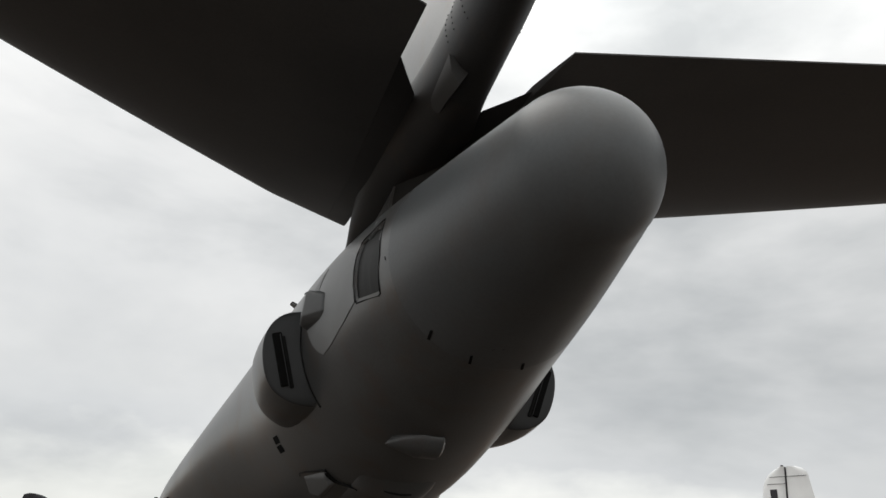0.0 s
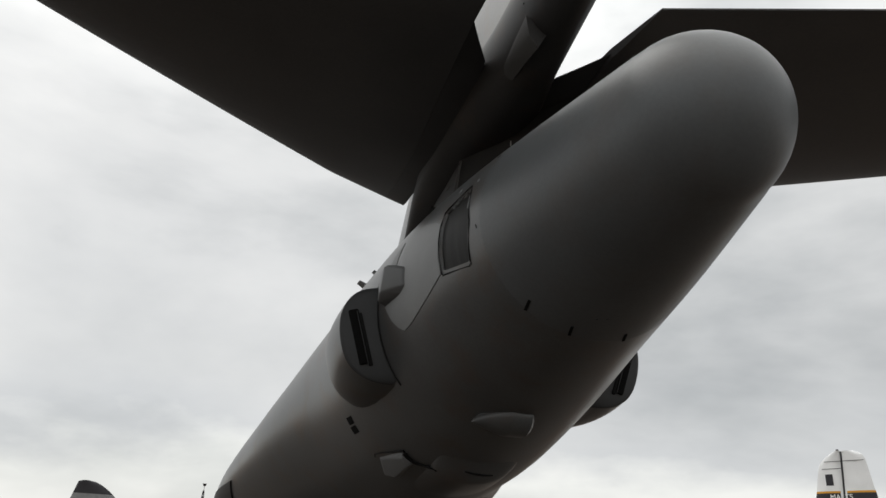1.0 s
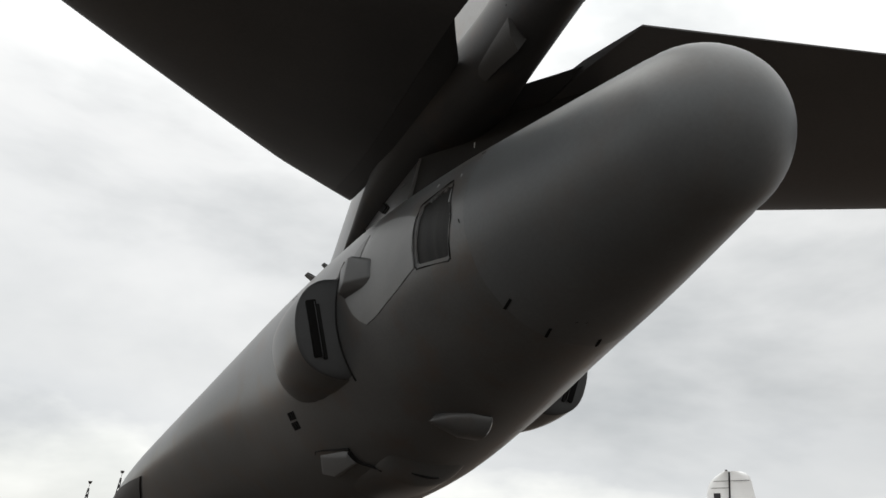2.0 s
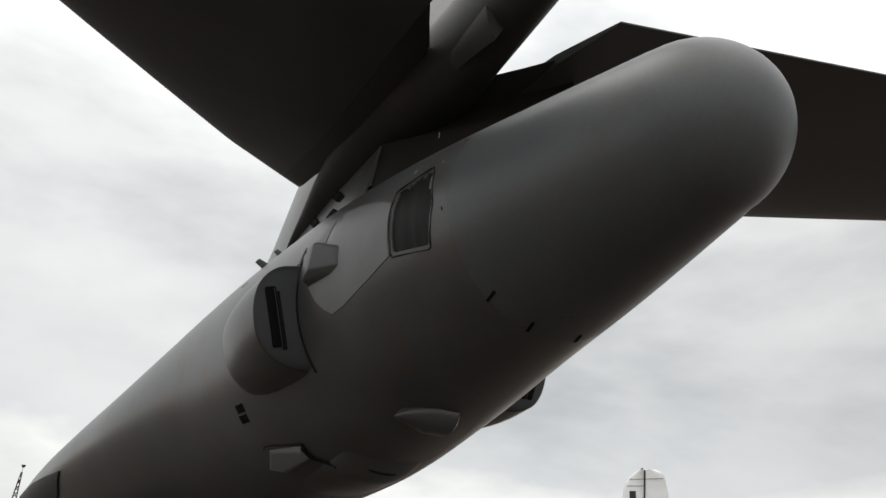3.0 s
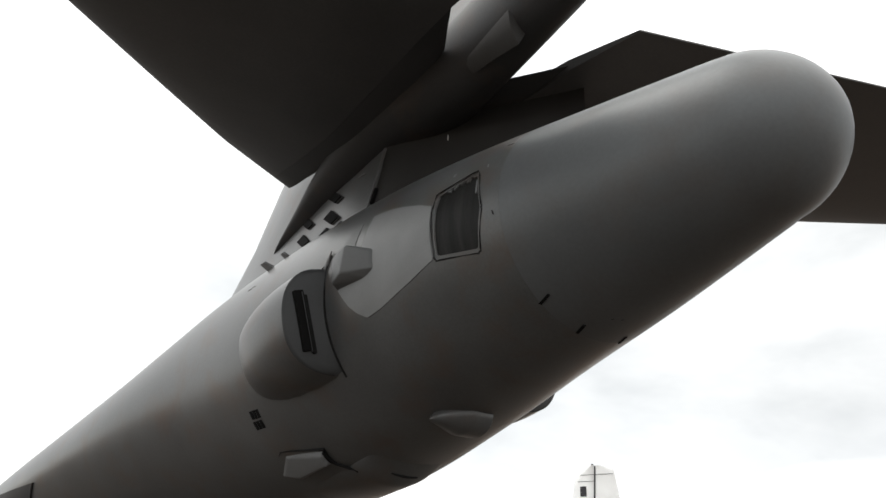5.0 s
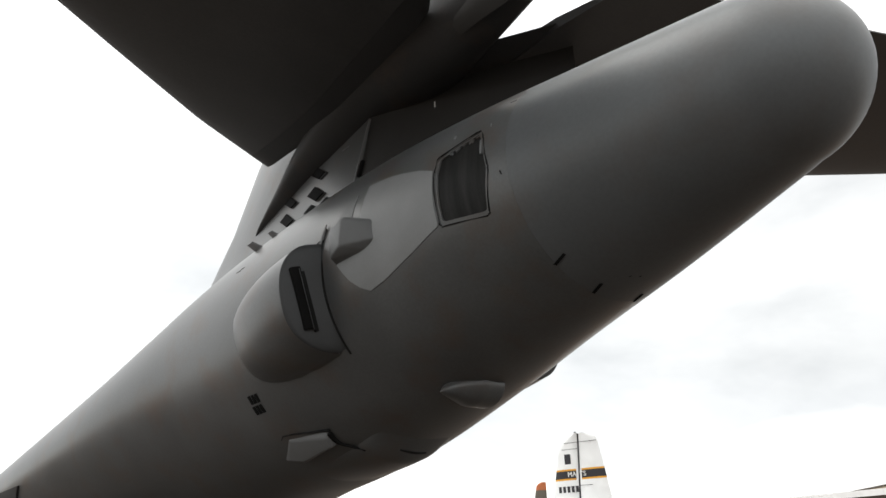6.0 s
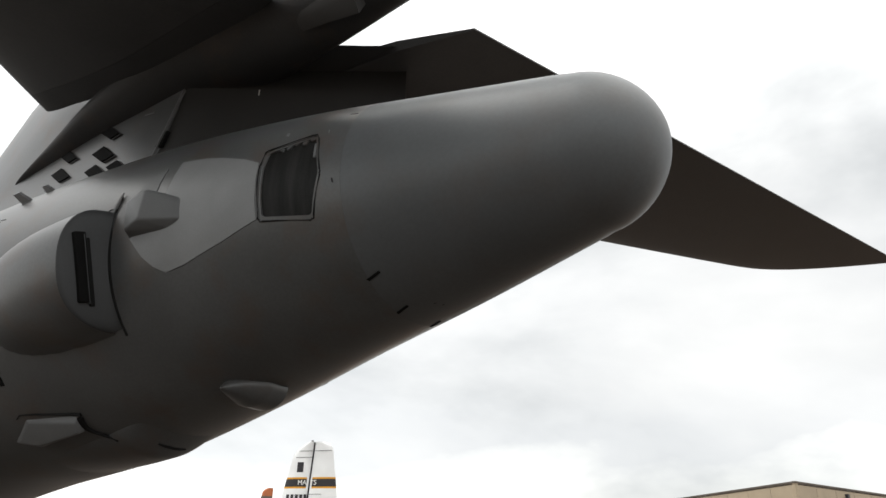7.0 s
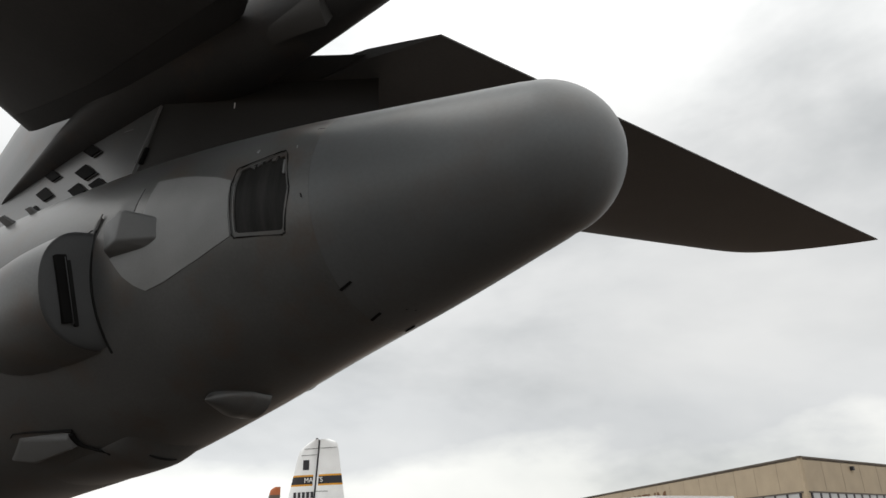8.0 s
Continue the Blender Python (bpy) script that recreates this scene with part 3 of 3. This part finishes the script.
def stab_loop(x, aft, s, n=44):
    le, te = stab_le(max(x, 0.30)), min(stab_te(x), stab_le(x) - 0.02)
    c = le - te
    up, dn = [], []
    for i in range(n + 1):
        v = 0.5 * (1 - math.cos(math.pi * i / n))
        y = le + (max(te, aft) - le) * v
        u = (le - y) / c
        t = 0.119 * (c / 4.1) ** 0.9 * (2.969 * u**0.5 - 1.26 * u - 3.516 * u**2 + 2.843 * u**3 - 1.015 * u**4) + 0.004
        z = 5.001 + 0.099 * (y + 0.84) + 0.0325 * (x - 0.52)
        if s < 0:                                   # the left surface is set a little differently
            z += -0.1195 + 0.0314 * x - 0.0424 * (y - 3) + 0.08 * max(0.0, 1 - (x - 0.3) / 0.9) * min(max(y - 1.8, 0), 1)
        if aft > te:
            t = 0.004 + (t - 0.004) * (1 - v**14)
        # the inboard end sweeps up a little round the cut-out beside the fin
        lift = min(max((y + 0.84) / 0.675, 0), 1) * min(max((1.6 - y) / 1.3, 0), 1)
        z += 0.08 * lift * min(max((1.2 - x) / 0.66, 0), 1)
        up.append((s * x, y, z + t))
        dn.append((s * x, y, z - t))
    return up + list(reversed(dn))


for s in (-1, 1):
    root = [(0.295, 0.281), (0.42, 0.057), (0.533, -0.16)]
    stations = [(0.535, -9)] + [(0.535 + (5.52 - 0.535) * k / 56, -9) for k in range(1, 57)]
    stations += [(5.52 + 1.335 * math.sin(math.pi / 2 * k / 24), -9) for k in range(1, 25)]
    stab = bpart("stabilizer", loft([stab_loop(x, a, s) for x, a in stations]), M_STAB, None, "broad dark grey horizontal stabilizer")
    # root section whose darker colour holds the shade beside the fin
    bpart("stabilizer_root", loft([stab_loop(x, a, s) for x, a in root]), M_STAB_SHADED, stab, "stabilizer root section with shade in its colour")

# wing root ahead, its shaded underside painted as a dark plate on the flank
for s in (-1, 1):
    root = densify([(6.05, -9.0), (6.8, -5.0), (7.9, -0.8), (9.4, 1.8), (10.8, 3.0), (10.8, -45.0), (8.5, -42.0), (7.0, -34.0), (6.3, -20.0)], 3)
    bpart("wing_root_shade", skin_plate(root, 0.02, -0.02, 6, s), M_SHADED_GREY, None, "dark plate, shade under the wing root")

# landing gear, under the belly ahead
for s in (-1, 1):
    gear = bpart("gear_strut", tube([(s * 1.3, 9.2, 1.9), (s * 1.35, 9.0, 0.6)], 0.13, 12), M_PATCH, None, "grey main gear strut")
    for dx in (-0.3, 0.3):
        for dy in (-0.6, 0.6):
            bm = bmesh.new()
            bmesh.ops.create_cone(bm, cap_ends=True, segments=28, radius1=0.55, radius2=0.55, depth=0.34, matrix=Matrix.Translation((s * 1.35 + dx, 9.0 + dy, 0.56)) @ Matrix.Rotation(radians(90), 4, "Y"))
            bmesh.ops.bevel(bm, geom=[e for e in bm.edges if abs((e.verts[0].co - e.verts[1].co).x) < 0.01], offset=0.07, segments=2, affect="EDGES")
            bpart("tyre", bm, M_TYRE, gear, "black rubber tyre")

# ---- white transport with a banded tail, parked behind ----
TN = Vector((0.9535, 0.3015, 0))          # away from the bomber
TR = Vector((0.3015, -0.9535, 0))         # along the fin's chord
TP = Vector((22.46, 21.47, 0))
transport = thing("transport_aircraft", "white transport aircraft with a black and orange tail band", "aircraft", TP)
TM = Matrix.Translation(TP) @ Matrix(((TR.x, TN.x, 0, 0), (TR.y, TN.y, 0, 0), (0, 0, 1, 0), (0, 0, 0, 1))) @ Matrix.Diagonal((1.1, 1, 1, 1))
bpy.context.view_layer.update()


def tpart(name, bm, mat, label="", parent=None, smooth=False):
    bmesh.ops.transform(bm, matrix=TM, verts=bm.verts)
    ob = link(name, bm, mat, None, label, smooth)
    ob.parent = parent if parent is not None else transport
    ob.matrix_parent_inverse = Matrix() if parent is not None else transport.matrix_world.inverted()
    return ob


def fin_edges(z):
    """The left and right edge of the banded fin at height z."""
    l = -0.86 - 0.205 * (5.75 - z)
    r = 0.985 + 0.15 * (6.0 - z)
    if z > 5.5:
        u = min((z - 5.5) / 0.9, 1)
        l, r = l + 0.62 * u**3, r - 0.45 * u**8
    return l, r


def slab(z0, z1, l, r, half, n=8):
    """A rounded blade between the edges l(z), r(z)."""
    loops = []
    for k in range(n + 1):
        z = z0 + (z1 - z0) * k / n
        a, b = l(z), r(z)
        lp = []
        for i in range(13):
            u = i / 12
            t = half * (1 - abs(2 * u - 1) ** 2.5) + 0.006
            lp.append((a + (b - a) * u, -t, z))
        loops.append(lp + [(x, -y, zz) for x, y, zz in reversed(lp)])
    return loft(loops)


hinge = lambda z: 0.113 + 0.058 * (z - 6.37)
t_fin = tpart("tail_fin", slab(2.2, 6.40, lambda z: fin_edges(z)[0], lambda z: hinge(z) - 0.02, 0.10, 40), M_WHITE, "white tail fin", None, True)
t_rud = tpart("tail_rudder", slab(2.4, 6.38, lambda z: hinge(z) + 0.02, lambda z: fin_edges(z)[1], 0.085, 40), M_WHITE, "white tail rudder", None, True)
tpart("hinge_gap", slab(2.4, 6.36, lambda z: hinge(z) - 0.035, lambda z: hinge(z) + 0.035, 0.06, 6), M_BAND, "", t_fin)
tpart("tip_light", box(-0.02, 0, 6.43, 0.10, 0.06, 0.07, 0.02), M_BAND, "small tail light", t_fin)
for z0, z1, mat, nm in [(4.715, 4.79, M_ORANGE, "orange_stripe"), (4.375, 4.715, M_BAND, "black_band"), (4.30, 4.375, M_ORANGE, "orange_stripe")]:
    for who, lf, rf, hf in [(t_fin, lambda z: fin_edges(z)[0] - 0.004, lambda z: hinge(z) - 0.028, 0.106), (t_rud, lambda z: hinge(z) + 0.028, lambda z: fin_edges(z)[1] + 0.004, 0.091)]:
        tpart(nm, slab(z0, z1, lf, rf, hf, 2), mat, "", who, True)
for z, l_, r_ in [(5.97, -0.55, 0.10), (5.97, 0.14, 0.97), (5.68, -0.68, 0.12), (4.04, 0.02, 0.62), (4.0, -0.6, -0.05)]:
    tpart("panel_line", box((l_ + r_) / 2, -0.108, z, r_ - l_, 0.006, 0.020), M_SEAL, "", t_rud if l_ > 0 else t_fin)
tpart("black_panel", box(-0.435, -0.108, 5.24, 0.29, 0.012, 0.45, 0.004), M_BAND, "black rectangular panel", t_fin)


def letters(text, size, mat, m, parent, name="letter", depth=0.004):
    cu = bpy.data.curves.new(name, "FONT")
    cu.body, cu.size, cu.extrude, cu.align_x, cu.align_y = text, size, depth, "CENTER", "CENTER"
    tmp = new(name, cu)
    bpy.context.view_layer.update()
    me = bpy.data.meshes.new_from_object(tmp.evaluated_get(bpy.context.evaluated_depsgraph_get()))
    bpy.data.objects.remove(tmp)
    me.transform(m)
    me.materials.clear()
    me.materials.append(mat)
    ob = new(name, me)
    ob.parent = parent
    bpy.context.view_layer.update()
    ob.matrix_parent_inverse = parent.matrix_world.inverted()
    return ob


for txt, x in [("MA", -0.29), ("TS", 0.22)]:
    ob = letters(txt, 0.30, M_LETTER, TM @ Matrix.Translation((x, -0.116, 4.545)) @ Matrix.Rotation(radians(90), 4, "X") @ Matrix.Diagonal((0.95, 1, 1, 1)), transport, "band_letters")
    tagged(ob, "white letters on the black band")
for k in range(5):
    tpart("serial_bar", box(-0.90 + 0.20 * k, -0.112, 3.90, 0.13, 0.008, 0.27, 0.003), M_BAND, "", t_fin)
# fuselage, tailplane and wheels of the transport
loops = []
for k in range(17):
    x = 1.3 - 11 * k / 16
    r = 1.25 * min(1, (k + 0.6) / 6) ** 0.6 * (1 if k < 14 else 0.75)
    loops.append([(x, r * math.cos(6.28319 * i / 20), 1.95 + (1.25 - r) * 0.25 + r * math.sin(6.28319 * i / 20)) for i in range(20)])
tpart("fuselage", loft(loops), M_WHITE, "white round fuselage", None, True)
for s in (-1, 1):
    tpart("tailplane", loft([[(-1.2, s * 0.3, 2.45), (0.7, s * 0.3, 2.45), (0.7, s * 0.3, 2.35), (-1.2, s * 0.3, 2.35)], [(-0.5, s * 3.0, 2.6), (0.6, s * 3.0, 2.6), (0.6, s * 3.0, 2.56), (-0.5, s * 3.0, 2.56)]]), M_WHITE, "white tailplane")
    bm = bmesh.new()
    bmesh.ops.create_cone(bm, cap_ends=True, segments=20, radius1=0.45, radius2=0.45, depth=0.25, matrix=Matrix.Translation((-6, s * 0.9, 0.45)) @ Matrix.Rotation(radians(90), 4, "X"))
    tpart("tyre", bm, M_TYRE, "black tyre")

# a rust-red fin tip further off
FP = Vector((25.32, 27.22, 0))
far_fin = thing("red_tailed_aircraft", "parked aircraft with a faded red fin tip", "aircraft", FP)
bpy.context.view_layer.update()
FM = Matrix.Translation(FP) @ Matrix(((0.6762, 0.7368, 0, 0), (-0.7368, 0.6762, 0, 0), (0, 0, 1, 0), (0, 0, 0, 1)))


def fpart(name, bm, mat, label=""):
    bmesh.ops.transform(bm, matrix=FM, verts=bm.verts)
    ob = link(name, bm, mat, None, label, True)
    ob.parent = far_fin
    ob.matrix_parent_inverse = far_fin.matrix_world.inverted()


fpart("fin", slab(1.4, 4.31, lambda z: -0.30 - 0.2 * (4.31 - z), lambda z: 0.28, 0.06, 6), M_OLIVE, "dull olive grey fin")
fpart("fin_tip", slab(4.31, 4.72, lambda z: -0.30 + 0.25 * (z - 4.31) + (0.20 * ((z - 4.5) / 0.22) ** 2 if z > 4.5 else 0), lambda z: 0.28 - 0.05 * max(0, z - 4.6), 0.06, 10), M_RUST, "faded red fin tip")
fpart("tailplane", box(0.75, 0.2, 3.75, 0.95, 0.3, 0.16, 0.03), M_OLIVE, "dull grey tailplane root")
loops = []
for k in range(9):
    x = 1.0 - 7 * k / 8
    r = 0.8 * min(1, (k + 0.5) / 4) ** 0.7
    loops.append([(x, r * math.cos(6.28319 * i / 16), 0.82 + r * math.sin(6.28319 * i / 16)) for i in range(16)])
fpart("fuselage", loft(loops), M_WHITE, "white fuselage")

# ---- hangar of the museum, seen on its corner ----
HC = Vector((84.28, 10.34, 0))
hangar = thing("museum_hangar", "tan metal-clad museum hangar with a dark roof edge", "building", HC)
bpy.context.view_layer.update()
H_L, H_R = Vector((0.7312, 0.6821, 0)), Vector((0.9534, -0.3019, 0))       # along the two walls, away from the corner
H_TOP, HEAD = 9.39, 5.72


def hpart(name, bm, mat, label="", parent=None):
    ob = link(name, bm, mat, None, label)
    ob.parent = parent if parent is not None else hangar
    ob.matrix_parent_inverse = Matrix() if parent is not None else hangar.matrix_world.inverted()
    return ob


def on_wall(d, side, u0, u1, z0, z1, out, thick):
    """A slab along a wall: from u0 to u1 metres from the corner, out metres proud."""
    n = Vector((-d.y, d.x, 0)) * side
    return loft([[HC + d * u0 + n * k + Vector((0, 0, z)) for k, z in [(out, z0), (out, z1), (out - thick, z1), (out - thick, z0)]],
                 [HC + d * u1 + n * k + Vector((0, 0, z)) for k, z in [(out, z0), (out, z1), (out - thick, z1), (out - thick, z0)]]])


LEN_L, LEN_R = 110.0, 60.0
wall_l = hpart("side_wall", on_wall(H_L, 1, 0.0, LEN_L, 0, H_TOP, 0.0, 0.3), M_TAN, "tan sheet metal wall with sign letters")
wall_r = hpart("front_wall", on_wall(H_R, -1, 0.0, LEN_R, 0, H_TOP, 0.0, 0.3), M_TAN, "tan sheet metal wall over a window band")
far_c = H_L * LEN_L + H_R * LEN_R
hpart("roof", loft([[HC + p + Vector((0, 0, z)) for p in (Vector(), H_L * LEN_L, far_c, H_R * LEN_R)] for z in (H_TOP - 0.30, H_TOP - 0.02)]), M_ROOF, "flat dark roof")
for d, side, length, who in [(H_L, 1, LEN_L, wall_l), (H_R, -1, LEN_R, wall_r)]:
    hpart("roof_edge", on_wall(d, side, -0.06, length, H_TOP - 0.13, H_TOP + 0.06, 0.08, 0.35), M_ROOF, "dark metal roof edge", who)
    hpart("door_header", on_wall(d, side, 0.3, length - 2, HEAD, HEAD + 0.16, 0.10, 0.15), M_ROOF, "dark window header", who)
    step = 2.35 if side > 0 else 1.95
    for k in range(24 if side > 0 else 22):
        u = 1.1 + step * k
        hpart("window_pane", on_wall(d, side, u + 0.12, u + step - 0.22, 3.4, HEAD, 0.04, 0.06), M_PANE, "", who)
        hpart("mullion", on_wall(d, side, u - 0.22, u + 0.12, 0.4, HEAD, 0.09, 0.12), M_BAND, "", who)
    for k in range(1, 12):
        hpart("sheet_seam", on_wall(d, side, 4.6 * k, 4.6 * k + 0.03, HEAD + 0.3, H_TOP - 0.25, 0.012, 0.02), M_ROOF, "", who)
sign_at = HC + H_L * 42.5 + Vector((-H_L.y, H_L.x, 0)) * 0.06 + Vector((0, 0, 6.95))
sign_m = Matrix(((-H_L.x, 0, -H_L.y, sign_at.x), (-H_L.y, 0, H_L.x, sign_at.y), (0, 1, 0, sign_at.z), (0, 0, 0, 1)))
ob = letters("MUSEUM", 3.1, M_SIGN, sign_m @ Matrix.Diagonal((1.5, 1, 1, 1)), hangar, "sign_letters", 0.05)
tagged(ob, "brown sign letters")
hpart("wall_light", on_wall(H_R, -1, 11.35, 11.8, 8.35, 8.8, 0.35, 0.4), M_BAND, "small dark wall light", wall_r)

# ---- low shed with a pale roof edge between the two ----
SA, SB = Vector((47.49, 26.10, 0)), Vector((42.94, 17.47, 0))
SZ0, SZ1 = 4.07, 3.91
shed = thing("low_shed", "low brown shed with a pale sheet metal roof edge", "shed", (SA + SB) / 2)
bpy.context.view_layer.update()
s_dir = (SB - SA).normalized()
s_back = Vector((-s_dir.y, s_dir.x, 0))
if s_back.dot(SA) < 0:
    s_back = -s_back
S0, S1 = SA - s_dir * 1.0, SB + s_dir * 7.0
for name, z0, z1, d0, d1, mat, lab in [("wall", None, 0.0, 0.1, 6.0, M_ROOF, "dark brown wall"), ("roof_edge", 0.0, 0.36, -0.1, 6.2, M_WHITE, "pale sheet metal roof edge")]:
    rows = []
    for p, zz in ((S0, SZ0), (S1, SZ1)):
        lo_z, hi_z = (0.0 if z0 is None else zz - 0.36 + z0), zz - 0.36 + z1
        rows.append([p + s_back * d0 + Vector((0, 0, lo_z)), p + s_back * d0 + Vector((0, 0, hi_z)), p + s_back * d1 + Vector((0, 0, hi_z)), p + s_back * d1 + Vector((0, 0, lo_z))])
    ob = link(name, loft(rows), mat, None, lab)
    ob.parent = shed
    ob.matrix_parent_inverse = shed.matrix_world.inverted()

# ---- far fin with a dark tip, and a lattice mast, beyond the bomber's nose ----
dark_tip = thing("parked_jet", "grey parked jet with a black fin tip", "aircraft", (-11.25, 55.2, 0))
bpy.context.view_layer.update()


def jpart(name, bm, mat, label=""):
    bmesh.ops.transform(bm, matrix=Matrix.Translation((-11.25, 55.2, 0)), verts=bm.verts)
    ob = link(name, bm, mat, None, label, True)
    ob.parent = dark_tip
    ob.matrix_parent_inverse = dark_tip.matrix_world.inverted()


def jet_left(z):
    return -1.45 - 0.25 * (4.85 - z) + (0.25 if z > 4.8 else 0)


def jet_right(z):
    return -0.75 + 1.9 * max(0, 4.85 - z) ** 0.6


jpart("fin", slab(1.5, 3.95, jet_left, jet_right, 0.12, 10), M_PATCH, "light grey fin")
jpart("fin_tip", slab(3.95, 4.85, jet_left, jet_right, 0.12, 10), M_BAND, "black rounded fin tip")
loops = []
for k in range(11):
    x = -2.2 + 12 * k / 10
    r = 1.1 * min(1, (k + 0.7) / 5, (10.6 - k) / 3) ** 0.7
    loops.append([(x, r * math.cos(6.28319 * i / 18), 1.12 + r * math.sin(6.28319 * i / 18)) for i in range(18)])
jpart("fuselage", loft(loops), M_PATCH, "light grey fuselage")

def antenna_mast(place, height):
    """A thin tapered lattice mast with a small cap on a stem."""
    mast = thing("antenna_mast", "thin tapered lattice mast with a small dark cap", "mast", place, "", "masts behind the bomber")
    bpy.context.view_layer.update()

    def mpart(name, bm, mat):
        bmesh.ops.transform(bm, matrix=Matrix.Translation(place), verts=bm.verts)
        ob = link(name, bm, mat, None, "", True)
        ob.parent = mast
        ob.matrix_parent_inverse = mast.matrix_world.inverted()

    top = height - 0.45
    for ax, ay in [(-1, -1), (1, -1), (1, 1), (-1, 1)]:
        mpart("mast_leg", tube([(0.32 * ax, 0.32 * ay, 0), (0.03 * ax, 0.03 * ay, top)], 0.03), M_BAND)
    for k in range(14):
        z0, z1 = top * k / 14, top * (k + 1) / 14
        h0, h1 = 0.32 - 0.29 * k / 14, 0.32 - 0.29 * (k + 1) / 14
        mpart("brace", tube([(-h0, -h0, z0), (h1, -h1, z1)], 0.025), M_BAND)
        mpart("brace", tube([(h0, h0, z0), (-h1, h1, z1)], 0.025), M_BAND)
    mpart("stem", tube([(0, 0, top - 0.1), (0, 0, height - 0.1)], 0.02), M_ALU)
    bm = bmesh.new()
    bmesh.ops.create_cone(bm, cap_ends=True, segments=14, radius1=0.07, radius2=0.14, depth=0.16, matrix=Matrix.Translation((0, 0, height - 0.08)))
    mpart("cap", bm, M_BAND)


antenna_mast((-2.04, 50.0, 0), 5.75)
antenna_mast((-3.80, 50.0, 0), 4.90)
